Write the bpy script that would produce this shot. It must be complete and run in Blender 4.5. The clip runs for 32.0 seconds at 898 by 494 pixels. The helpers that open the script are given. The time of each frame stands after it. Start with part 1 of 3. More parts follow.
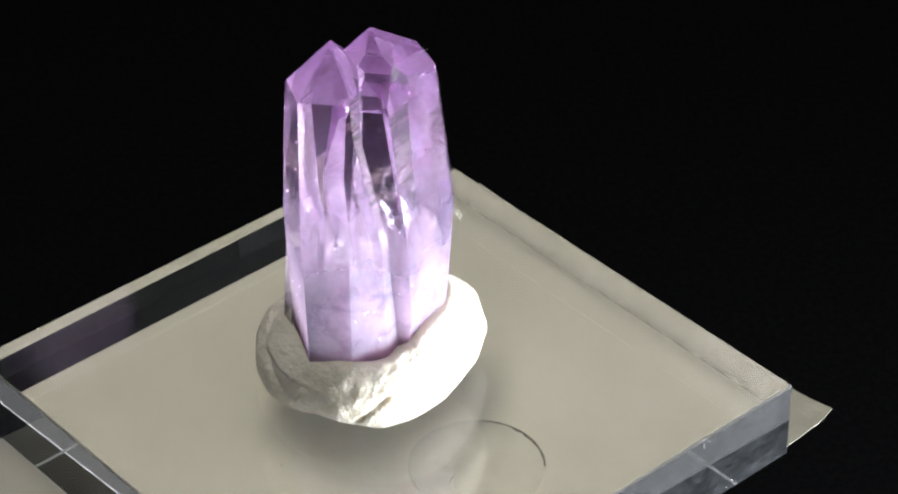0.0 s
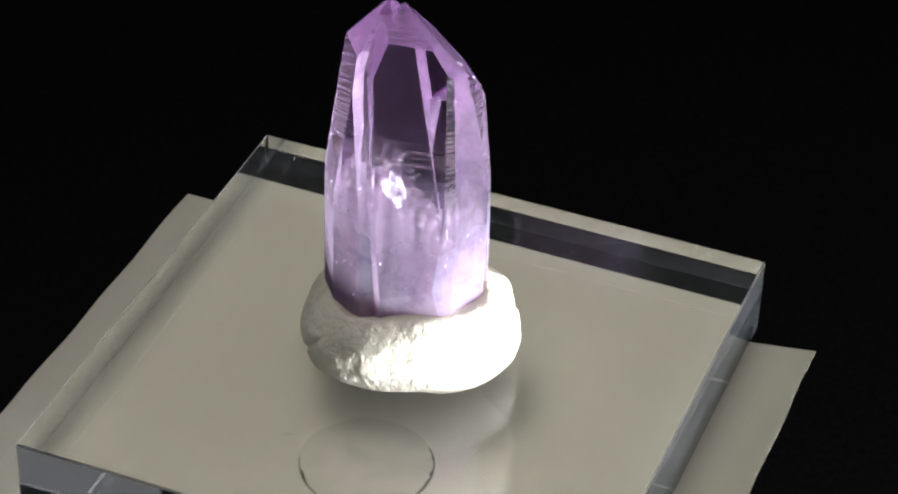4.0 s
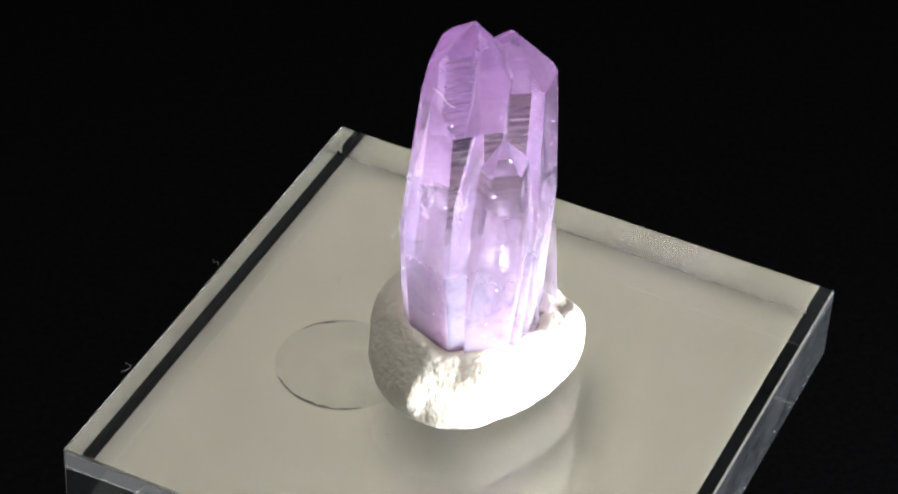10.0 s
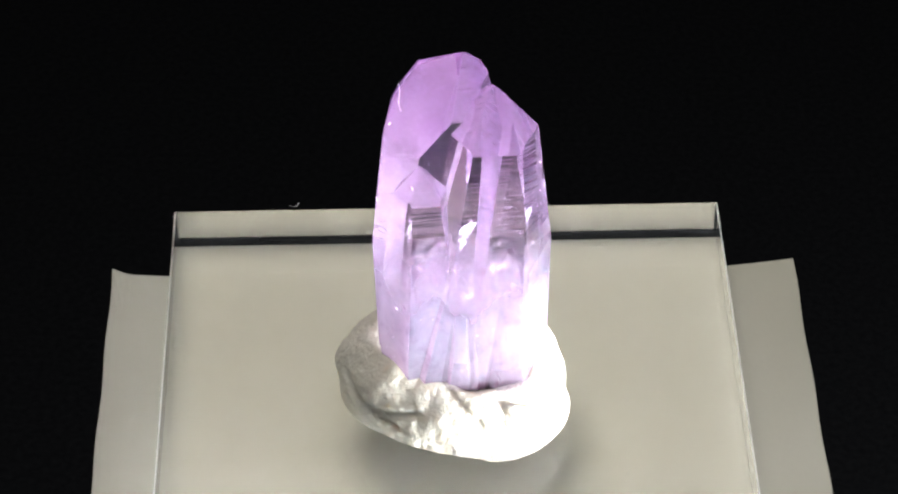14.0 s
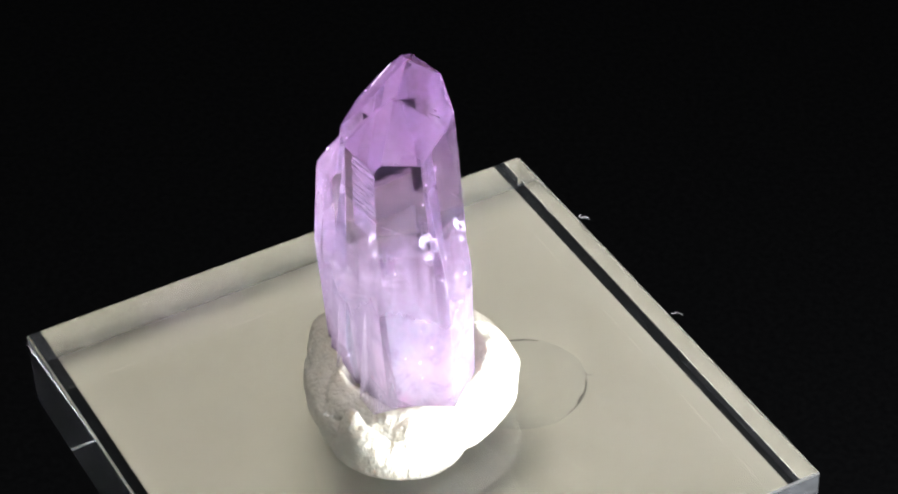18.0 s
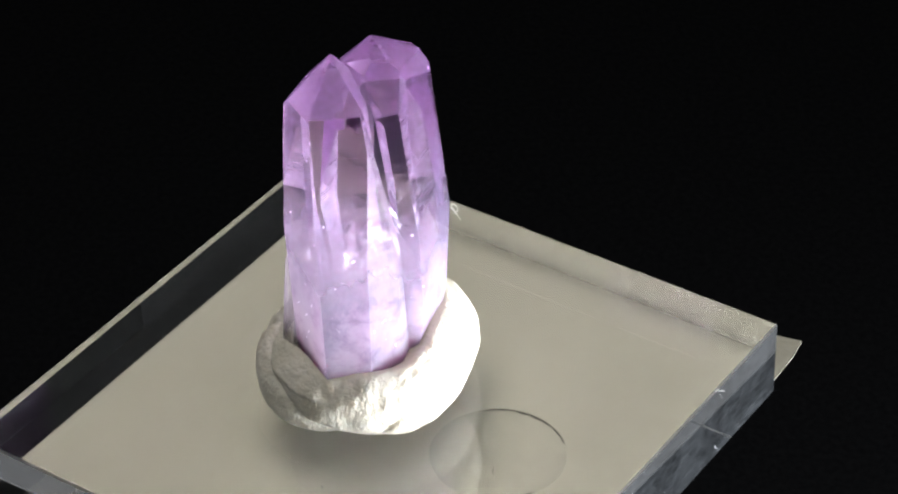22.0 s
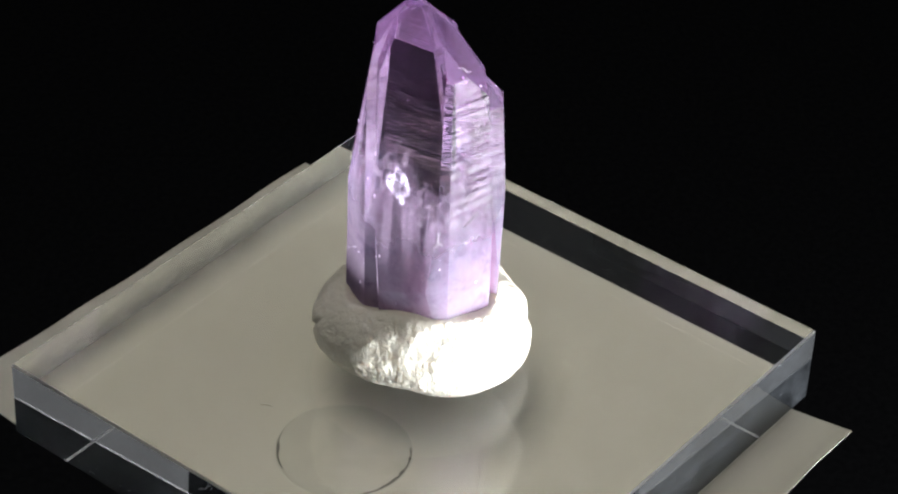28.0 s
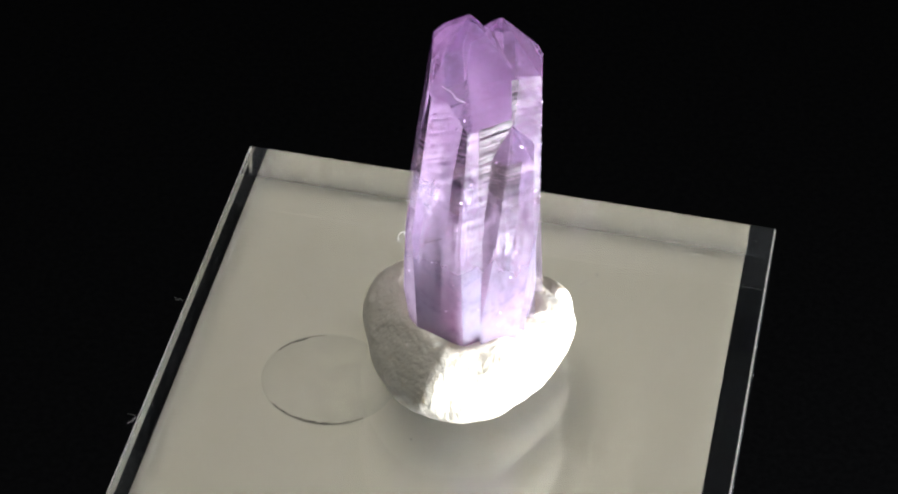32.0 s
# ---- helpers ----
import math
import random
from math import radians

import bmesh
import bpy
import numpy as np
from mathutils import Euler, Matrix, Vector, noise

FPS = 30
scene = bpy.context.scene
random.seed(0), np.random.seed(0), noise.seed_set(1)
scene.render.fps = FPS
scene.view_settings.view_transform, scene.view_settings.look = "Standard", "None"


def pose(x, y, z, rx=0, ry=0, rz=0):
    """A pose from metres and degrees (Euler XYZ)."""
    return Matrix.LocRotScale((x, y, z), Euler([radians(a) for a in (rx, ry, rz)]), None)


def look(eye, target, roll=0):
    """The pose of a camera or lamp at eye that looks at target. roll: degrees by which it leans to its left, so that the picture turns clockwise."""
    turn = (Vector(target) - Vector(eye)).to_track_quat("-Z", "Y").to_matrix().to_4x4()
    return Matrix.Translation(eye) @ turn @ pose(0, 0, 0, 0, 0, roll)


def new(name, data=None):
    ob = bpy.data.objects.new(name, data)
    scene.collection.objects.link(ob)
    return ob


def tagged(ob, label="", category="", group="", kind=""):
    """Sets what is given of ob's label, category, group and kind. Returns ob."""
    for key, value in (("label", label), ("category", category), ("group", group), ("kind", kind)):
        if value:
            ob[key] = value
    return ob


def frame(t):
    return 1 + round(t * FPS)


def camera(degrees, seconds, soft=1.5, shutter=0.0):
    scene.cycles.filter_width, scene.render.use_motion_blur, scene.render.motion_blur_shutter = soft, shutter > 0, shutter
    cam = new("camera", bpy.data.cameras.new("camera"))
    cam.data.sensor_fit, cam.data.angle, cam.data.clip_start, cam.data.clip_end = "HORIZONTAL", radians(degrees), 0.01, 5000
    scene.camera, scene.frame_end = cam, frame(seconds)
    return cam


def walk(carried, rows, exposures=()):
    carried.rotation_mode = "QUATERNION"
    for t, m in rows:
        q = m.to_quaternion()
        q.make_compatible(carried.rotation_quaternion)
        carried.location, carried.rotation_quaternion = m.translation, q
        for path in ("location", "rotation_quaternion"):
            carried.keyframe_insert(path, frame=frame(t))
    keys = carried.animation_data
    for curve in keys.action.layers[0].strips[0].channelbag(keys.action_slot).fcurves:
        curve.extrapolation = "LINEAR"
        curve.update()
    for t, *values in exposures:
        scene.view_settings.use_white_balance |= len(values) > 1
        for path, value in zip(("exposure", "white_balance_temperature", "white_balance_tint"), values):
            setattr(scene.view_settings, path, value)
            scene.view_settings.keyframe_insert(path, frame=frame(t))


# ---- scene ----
cam = camera(18.08, 32.0, soft=2.2)

# ---------------------------------------------------------------- camera: stands still on a stand
EYE = (0.0, -0.14648, 0.13409)
YAW, PITCH, ROLL = 0.66, -38.613, 0.504
AIM = (EYE[0] + math.sin(radians(YAW)) * math.cos(radians(PITCH)),
       EYE[1] + math.cos(radians(YAW)) * math.cos(radians(PITCH)),
       EYE[2] + math.sin(radians(PITCH)))
walk(cam, [(0, look(EYE, AIM, ROLL)), (32, look(EYE, AIM, ROLL))], exposures=[(0, 0.14), (3, -0.1), (6, -0.32), (9, -0.15), (12, 0.30), (14, 0.36), (17, 0.32), (20, 0.06), (23, 0.06), (26, -0.08), (29, -0.34), (32, -0.2)])

# ---------------------------------------------------------------- light
world = bpy.data.worlds.new("dark_room")
world.use_nodes = True
world.node_tree.nodes["Background"].inputs[0].default_value = (0.92, 0.95, 1.0, 1)
world.node_tree.nodes["Background"].inputs[1].default_value = 0.14
scene.world = world


def area_lamp(name, eye, target, wide, high, watts, color):
    lamp = bpy.data.lights.new(name, "AREA")
    lamp.shape, lamp.size, lamp.size_y, lamp.energy, lamp.color = "RECTANGLE", wide, high, watts, color
    ob = new(name, lamp)
    ob.matrix_world = look(eye, target)
    return ob


# a bright upright lamp low at the side, and a wide soft ceiling light
KEY = area_lamp("work_lamp", (0.217, -0.122, -0.040), (0.003, 0, 0.014), 0.066, 0.12, 10.0, (0.93, 0.955, 1.0))
CEILING = area_lamp("ceiling_lamp", (-0.07, 0.085, 0.53), (0, 0, 0.01), 0.24, 0.24, 0.80, (1.0, 0.973, 0.85))
KEY.data.cycles.use_multiple_importance_sampling = False

# ---------------------------------------------------------------- helpers of this scene
MM = 0.001


def part(name, bm, material, parent, label="", smooth=False):
    me = bpy.data.meshes.new(name)
    bm.normal_update()
    bm.to_mesh(me)
    bm.free()
    for m in (material if isinstance(material, (list, tuple)) else [material]):
        me.materials.append(m)
    if smooth:
        for p in me.polygons:
            p.use_smooth = True
    ob = new(name, me)
    ob.parent = parent
    if label:
        ob["label"] = label
    return ob


def nodes_of(name):
    m = bpy.data.materials.new(name)
    m.use_nodes = True
    nt = m.node_tree
    return m, nt, nt.nodes["Principled BSDF"], nt.nodes["Material Output"]


def link(nt, a, b):
    nt.links.new(a, b)


def coords(nt, scale=(1, 1, 1)):
    tc = nt.nodes.new("ShaderNodeTexCoord")
    mp = nt.nodes.new("ShaderNodeMapping")
    mp.inputs["Scale"].default_value = scale
    link(nt, tc.outputs["Object"], mp.inputs["Vector"])
    return mp.outputs["Vector"]


def noise_tex(nt, vec, scale, detail=4, rough=0.5, distortion=0.0):
    n = nt.nodes.new("ShaderNodeTexNoise")
    n.inputs["Scale"].default_value = scale
    n.inputs["Detail"].default_value = detail
    n.inputs["Roughness"].default_value = rough
    n.inputs["Distortion"].default_value = distortion
    link(nt, vec, n.inputs["Vector"])
    return n.outputs["Fac"]


def ramp(nt, fac, stops):
    r = nt.nodes.new("ShaderNodeValToRGB")
    el = r.color_ramp.elements
    while len(el) < len(stops):
        el.new(0.5)
    for e, (p, c) in zip(el, stops):
        e.position = p
        e.color = (c, c, c, 1) if isinstance(c, (int, float)) else (*c, 1)
    link(nt, fac, r.inputs["Fac"])
    return r.outputs["Color"]


def bump(nt, height, strength, distance, normal=None):
    b = nt.nodes.new("ShaderNodeBump")
    b.inputs["Strength"].default_value = strength
    b.inputs["Distance"].default_value = distance
    link(nt, height, b.inputs["Height"])
    if normal:
        link(nt, normal, b.inputs["Normal"])
    return b.outputs["Normal"]


def mix_rgb(nt, fac, a, b, kind="MIX"):
    n = nt.nodes.new("ShaderNodeMix")
    n.data_type, n.blend_type = "RGBA", kind
    for sock, v in ((n.inputs[0], fac), (n.inputs[6], a), (n.inputs[7], b)):
        if isinstance(v, (int, float)):
            sock.default_value = v
        elif isinstance(v, tuple):
            sock.default_value = (*v, 1)
        else:
            link(nt, v, sock)
    return n.outputs[2]


def math_node(nt, op, a, b=0.0, clamp=False):
    n = nt.nodes.new("ShaderNodeMath")
    n.operation, n.use_clamp = op, clamp
    for sock, v in zip(n.inputs, (a, b)):
        if isinstance(v, (int, float)):
            sock.default_value = v
        else:
            link(nt, v, sock)
    return n.outputs[0]


# ---------------------------------------------------------------- materials
def make_black_cloth():
    m, nt, b, out = nodes_of("black_velvet")
    v = coords(nt)
    n = noise_tex(nt, v, 900, 3)
    link(nt, ramp(nt, n, [(0.3, (0.0012, 0.0012, 0.0013)), (0.7, (0.0018, 0.0018, 0.0019))]), b.inputs["Base Color"])
    b.inputs["Roughness"].default_value = 1.0
    b.inputs["Specular IOR Level"].default_value = 0.0
    return m


def make_card():
    m, nt, b, out = nodes_of("cream_card")
    v = coords(nt)
    n1 = noise_tex(nt, v, 60, 5)
    n2 = noise_tex(nt, v, 2600, 3)
    c = mix_rgb(nt, n1, (0.465, 0.449, 0.388), (0.515, 0.498, 0.436))
    c = mix_rgb(nt, ramp(nt, n2, [(0.35, 0.0), (0.75, 0.10)]), c, (0.40, 0.38, 0.33))
    link(nt, c, b.inputs["Base Color"])
    b.inputs["Roughness"].default_value = 0.85
    b.inputs["Specular IOR Level"].default_value = 0.2
    link(nt, bump(nt, n2, 0.15, 0.00005), b.inputs["Normal"])
    # thin paper lets some light through
    thin = nt.nodes.new("ShaderNodeBsdfTranslucent")
    thin.inputs["Color"].default_value = (0.85, 0.80, 0.68, 1)
    mix = nt.nodes.new("ShaderNodeMixShader")
    mix.inputs[0].default_value = 0.10
    link(nt, b.outputs[0], mix.inputs[1])
    link(nt, thin.outputs[0], mix.inputs[2])
    link(nt, mix.outputs[0], out.inputs["Surface"])
    return m


def make_acrylic(name, rough):
    m, nt, b, out = nodes_of(name)
    v = coords(nt)
    b.inputs["Base Color"].default_value = (0.985, 0.985, 0.975, 1)
    b.inputs["Transmission Weight"].default_value = 1.0
    b.inputs["IOR"].default_value = 1.49
    b.inputs["Roughness"].default_value = rough
    film = nt.nodes.new("ShaderNodeBsdfDiffuse")
    film.inputs["Color"].default_value = (0.62, 0.68, 0.74, 1)
    n = math_node(nt, "MULTIPLY", noise_tex(nt, v, 190, 6, 0.65, 0.8), noise_tex(nt, coords(nt, (1, 1, 3)), 900, 4, 0.7))
    mix = nt.nodes.new("ShaderNodeMixShader")
    link(nt, ramp(nt, n, [(0.10, 0.001), (0.42, 0.012)]), mix.inputs[0])
    link(nt, b.outputs[0], mix.inputs[1])
    link(nt, film.outputs[0], mix.inputs[2])
    link(nt, mix.outputs[0], out.inputs["Surface"])
    return m


def make_putty():
    m, nt, b, out = nodes_of("white_putty")
    v = coords(nt)
    big = noise_tex(nt, v, 260, 5, 0.55)
    fine = noise_tex(nt, coords(nt, (1, 1, 2.2)), 1400, 4, 0.6)
    prints = noise_tex(nt, coords(nt, (1, 1, 0.5)), 620, 5, 0.62)
    c = mix_rgb(nt, ramp(nt, big, [(0.3, 0.0), (0.75, 1.0)]), (0.60, 0.565, 0.47), (0.67, 0.64, 0.56))
    link(nt, c, b.inputs["Base Color"])
    b.inputs["Roughness"].default_value = 0.42
    b.inputs["Subsurface Weight"].default_value = 0.3
    b.inputs["Subsurface Radius"].default_value = (0.0012, 0.001, 0.0008)
    b.inputs["Subsurface Scale"].default_value = 1.0
    nrm = bump(nt, big, 0.35, 0.0006)
    nrm = bump(nt, prints, 0.9, 0.0006, nrm)
    nrm = bump(nt, fine, 0.6, 0.0002, nrm)
    link(nt, nrm, b.inputs["Normal"])
    return m


def make_amethyst(name, frost):
    """Clear lilac quartz, deeper violet at the tips, milky towards the root; frost: how far the faces themselves are matt."""
    m, nt, b, out = nodes_of(name)
    tc = nt.nodes.new("ShaderNodeTexCoord")
    sep = nt.nodes.new("ShaderNodeSeparateXYZ")
    link(nt, tc.outputs["Object"], sep.inputs[0])
    v = coords(nt)
    wob = noise_tex(nt, coords(nt, (1, 1, 0.45)), 260, 5, 0.62)
    zz = math_node(nt, "ADD", sep.outputs["Z"], math_node(nt, "MULTIPLY", math_node(nt, "SUBTRACT", wob, 0.5), 0.011))
    h = math_node(nt, "DIVIDE", math_node(nt, "SUBTRACT", zz, 0.008), 0.0265, True)
    # growth lines run across the prism faces: coarse on the faces of one side, fine on the others
    lines = noise_tex(nt, coords(nt, (0.03, 0.03, 1.0)), 3000, 1.6, 0.5)
    patch = ramp(nt, noise_tex(nt, v, 260, 3), [(0.34, 0.25), (0.60, 1.0)])
    steps = math_node(nt, "MULTIPLY", ramp(nt, lines, [(0.36, 0.0), (0.47, 0.25), (0.52, 0.7), (0.66, 1.0)]), patch)
    face = nt.nodes.new("ShaderNodeVectorMath")
    face.operation = "DOT_PRODUCT"
    face.inputs[1].default_value = (math.cos(radians(255)), math.sin(radians(255)), 0)
    link(nt, tc.outputs["Normal"], face.inputs[0])
    coarse = ramp(nt, math_node(nt, "MULTIPLY", math_node(nt, "ADD", face.outputs["Value"], 1.0), 0.5), [(0.19, 0.03), (0.30, 0.8), (0.45, 1.0)])
    steps = math_node(nt, "MULTIPLY", steps, coarse)
    nrm = bump(nt, steps, 1.0, 0.000012)
    ridges = math_node(nt, "MULTIPLY", math_node(nt, "MULTIPLY", lines, patch), coarse)
    gloss_nrm = bump(nt, ridges, 1.0, 0.0004)
    # the clear stone
    link(nt, ramp(nt, h, [(0.0, (0.86, 0.75, 0.91)), (0.40, (0.84, 0.72, 0.89)), (0.60, (0.66, 0.48, 0.71)), (0.76, (0.54, 0.32, 0.60)), (0.94, (0.40, 0.18, 0.47))]), b.inputs["Base Color"])
    b.inputs["IOR"].default_value = 1.545
    b.inputs["Roughness"].default_value = 0.0
    b.inputs["Transmission Weight"].default_value = 1.0
    b.inputs["Specular Tint"].default_value = (0.04, 0.04, 0.04, 1)
    # smooth faces flash like glass, ridged and etched ones only shimmer
    if frost:
        b.inputs["Coat Weight"].default_value = 0.08
        b.inputs["Coat Roughness"].default_value = 0.6
    else:
        link(nt, ramp(nt, coarse, [(0.03, 0.9), (0.6, 0.13)]), b.inputs["Coat Weight"])
        link(nt, ramp(nt, coarse, [(0.03, 0.03), (0.6, 0.33)]), b.inputs["Coat Roughness"])
    b.inputs["Coat IOR"].default_value = 1.5
    link(nt, nrm, b.inputs["Normal"])
    link(nt, gloss_nrm, b.inputs["Coat Normal"])
    # the clouded stone lets light through and scatters it
    # paler at the milky root, partly in place of light the ring blocks
    tint = ramp(nt, h, [(0.0, (0.25, 0.14, 0.20)), (0.09, (0.220, 0.168, 0.205)), (0.22, (0.176, 0.140, 0.182)), (0.40, (0.112, 0.088, 0.126)), (0.62, (0.068, 0.041, 0.075)), (0.90, (0.054, 0.025, 0.063))])
    blot = ramp(nt, noise_tex(nt, v, 620, 6, 0.68, 0.5), [(0.32, (0.62, 0.58, 0.66)), (0.50, (0.95, 0.93, 0.97)), (0.66, (1.0, 1.0, 1.0))])
    tint = mix_rgb(nt, 1.0, tint, blot, "MULTIPLY")
    skin = nt.nodes.new("ShaderNodeSubsurfaceScattering")
    skin.falloff = "BURLEY"
    skin.inputs["Scale"].default_value = 0.0022
    skin.inputs["Radius"].default_value = (1.4, 0.8, 1.0)
    inner = nt.nodes.new("ShaderNodeBsdfTranslucent")
    link(nt, mix_rgb(nt, 1.0, tint, (1.2, 1.22, 1.28), "MULTIPLY"), skin.inputs["Color"])
    link(nt, tint, inner.inputs["Color"])
    c = nt.nodes.new("ShaderNodeMixShader")
    c.inputs[0].default_value = 0.5
    link(nt, skin.outputs[0], c.inputs[1])
    link(nt, inner.outputs[0], c.inputs[2])
    cloud = noise_tex(nt, coords(nt, (1, 1, 0.25)), 420, 5, 0.65, 0.6)
    milk = ramp(nt, h, [(0.0, 0.98), (0.18, 0.96), (0.30, 0.82), (0.39, 0.46), (0.47, 0.13), (0.56, 0.07 + frost * 0.4), (0.72, 0.06 + frost), (1.0, 0.05 + frost * 1.1)])
    vary = math_node(nt, "ADD", math_node(nt, "MULTIPLY", cloud, 0.6), 0.75)
    milk = math_node(nt, "MULTIPLY", milk, vary, True)
    mix = nt.nodes.new("ShaderNodeMixShader")
    link(nt, milk, mix.inputs[0])
    link(nt, b.outputs[0], mix.inputs[1])
    link(nt, c.outputs[0], mix.inputs[2])
    link(nt, mix.outputs[0], out.inputs["Surface"])
    return m


def make_cloud():
    """Milky stone inside the crystal: fine veils that scatter light, thinning upwards."""
    m, nt, b, out = nodes_of("milky_quartz")
    tc = nt.nodes.new("ShaderNodeTexCoord")
    sep = nt.nodes.new("ShaderNodeSeparateXYZ")
    link(nt, tc.outputs["Object"], sep.inputs[0])
    n = noise_tex(nt, coords(nt, (1, 1, 0.3)), 700, 6, 0.7, 0.4)
    tint = mix_rgb(nt, n, (0.13, 0.10, 0.135), (0.20, 0.17, 0.205))
    skin = nt.nodes.new("ShaderNodeBsdfDiffuse")
    inner = nt.nodes.new("ShaderNodeBsdfTranslucent")
    link(nt, tint, skin.inputs["Color"])
    link(nt, tint, inner.inputs["Color"])
    c = nt.nodes.new("ShaderNodeMixShader")
    c.inputs[0].default_value = 0.5
    link(nt, skin.outputs[0], c.inputs[1])
    link(nt, inner.outputs[0], c.inputs[2])
    gap = nt.nodes.new("ShaderNodeBsdfTransparent")
    high = math_node(nt, "DIVIDE", math_node(nt, "SUBTRACT", sep.outputs["Z"], 0.012), 0.011, True)
    amount = math_node(nt, "MULTIPLY", ramp(nt, high, [(0.0, 0.75), (0.55, 0.34), (1.0, 0.07)]), ramp(nt, n, [(0.34, 0.25), (0.62, 1.0)]), True)
    mix = nt.nodes.new("ShaderNodeMixShader")
    link(nt, amount, mix.inputs[0])
    link(nt, gap.outputs[0], mix.inputs[1])
    link(nt, c.outputs[0], mix.inputs[2])
    link(nt, mix.outputs[0], out.inputs["Surface"])
    return m


def make_veil(name, dense):
    m, nt, b, out = nodes_of(name)
    v = coords(nt)
    n = noise_tex(nt, v, 1500, 5, 0.7)
    b.inputs["Base Color"].default_value = (0.92 - 0.42 * dense, 0.86 - 0.36 * dense, 0.93 - 0.36 * dense, 1)
    b.inputs["Roughness"].default_value = 0.25 + 0.35 * dense
    b.inputs["Specular IOR Level"].default_value = 0.5 - 0.4 * dense
    link(nt, ramp(nt, n, [(0.50 - 0.16 * dense, 0.0), (0.74 - 0.14 * dense, 0.22 + 0.33 * dense)]), b.inputs["Alpha"])
    return m


def make_pad():
    m, nt, b, out = nodes_of("clear_glue_dot")
    v = coords(nt)
    n = ramp(nt, noise_tex(nt, v, 420, 5, 0.6, 0.5), [(0.3, 0.0), (0.7, 1.0)])
    link(nt, mix_rgb(nt, n, (0.40, 0.388, 0.336), (0.475, 0.458, 0.40)), b.inputs["Base Color"])
    b.inputs["Roughness"].default_value = 0.8
    b.inputs["Specular IOR Level"].default_value = 0.1
    return m


def plain(name, color, rough):
    m, nt, b, out = nodes_of(name)
    n = noise_tex(nt, coords(nt), 3000, 2)
    link(nt, mix_rgb(nt, n, tuple(c * 0.85 for c in color), color), b.inputs["Base Color"])
    b.inputs["Roughness"].default_value = rough
    return m


BLACK = make_black_cloth()
VEIL = make_veil("crack_veil", 0.0)
# pale material that paints a bright inner reflection of the stone
GLEAM = make_veil("inner_gleam", 1.0)
PAD = make_pad()
PAD_EDGE_SHADE = plain("glue_dot_edge_shade", (0.075, 0.072, 0.06), 0.4)
DUST = plain("dark_dust", (0.05, 0.045, 0.04), 0.9)
GLINT = plain("glinting_chips", (0.62, 0.52, 0.68), 0.12)
GRIT = plain("white_grit", (0.7, 0.72, 0.74), 0.5)
LINT = plain("pale_lint", (0.36, 0.36, 0.35), 0.8)
CARD = make_card()
ACRYLIC = make_acrylic("clear_acrylic", 0.0)
SANDED = make_acrylic("sanded_acrylic", 0.45)
PUTTY = make_putty()
AMETHYST = make_amethyst("pale_amethyst", 0.0)
FROSTED = make_amethyst("frosted_amethyst", 0.36)
CLOUD = make_cloud()

# ---------------------------------------------------------------- dark surroundings
def box(bm, x0, x1, y0, y1, z0, z1):
    vs = [bm.verts.new(p) for p in ((x0, y0, z0), (x1, y0, z0), (x1, y1, z0), (x0, y1, z0),
                                    (x0, y0, z1), (x1, y0, z1), (x1, y1, z1), (x0, y1, z1))]
    for f in ((3, 2, 1, 0), (4, 5, 6, 7), (0, 1, 5, 4), (1, 2, 6, 5), (2, 3, 7, 6), (3, 0, 4, 7)):
        bm.faces.new([vs[i] for i in f])
    return vs


def plain_wall(name, x0, x1, y0, y1, z0, z1, label):
    bm = bmesh.new()
    box(bm, x0, x1, y0, y1, z0, z1)
    return tagged(part(name, bm, BLACK, None), label, name.split("_")[0], kind="structure")


FLOOR = -0.16
plain_wall("ground", -0.8, 0.8, -0.8, 0.8, FLOOR - 0.01, FLOOR, "matt black cloth lying under the stand")
plain_wall("backdrop", -0.8, 0.8, 0.8, 0.82, FLOOR, 0.9, "matt black cloth hanging behind the stand")

# ---------------------------------------------------------------- the turning stand and what it carries
BX, BY = 1.909 * MM, 2.056 * MM
HALF, THICK = 20.0 * MM, 5.91 * MM
SLANT_X, SLANT_Y = -0.0419, 0.0108
TILT = Matrix(((1, 0, -SLANT_X, 0), (0, 1, -SLANT_Y, 0), (SLANT_X, SLANT_Y, 1, 0), (0, 0, 0, 1))).to_quaternion().to_matrix().to_4x4()


def build_stand():
    """A slim black pillar whose tilted head carries the card."""
    root = new("turning_stand")
    bm = bmesh.new()
    bmesh.ops.create_cone(bm, cap_ends=True, segments=40, radius1=0.013, radius2=0.013, depth=-FLOOR - 0.006)
    bmesh.ops.translate(bm, verts=bm.verts, vec=(0, 0, (FLOOR - 0.006) / 2))
    part("pillar", bm, BLACK, root)
    bm = bmesh.new()
    bmesh.ops.create_cone(bm, cap_ends=True, segments=40, radius1=0.013, radius2=0.015, depth=0.005)
    bmesh.ops.translate(bm, verts=bm.verts, vec=(0.0019, 0.002, -0.00315))
    bm.transform(TILT)
    part("head", bm, BLACK, root)
    # unseen plate, added to keep the low lamp off the card's underside
    bm = bmesh.new()
    box(bm, -0.01725, 0.01955, BY - 0.0199, BY + 0.0199, -0.0006, -0.00026)
    bmesh.ops.bevel(bm, geom=bm.edges[:], offset=0.00008, segments=1, affect="EDGES", profile=0.5)
    bm.transform(TILT)
    part("light_stop_plate", bm, BLACK, root)
    return tagged(root, "matt black turning stand under the cream card", "turntable")


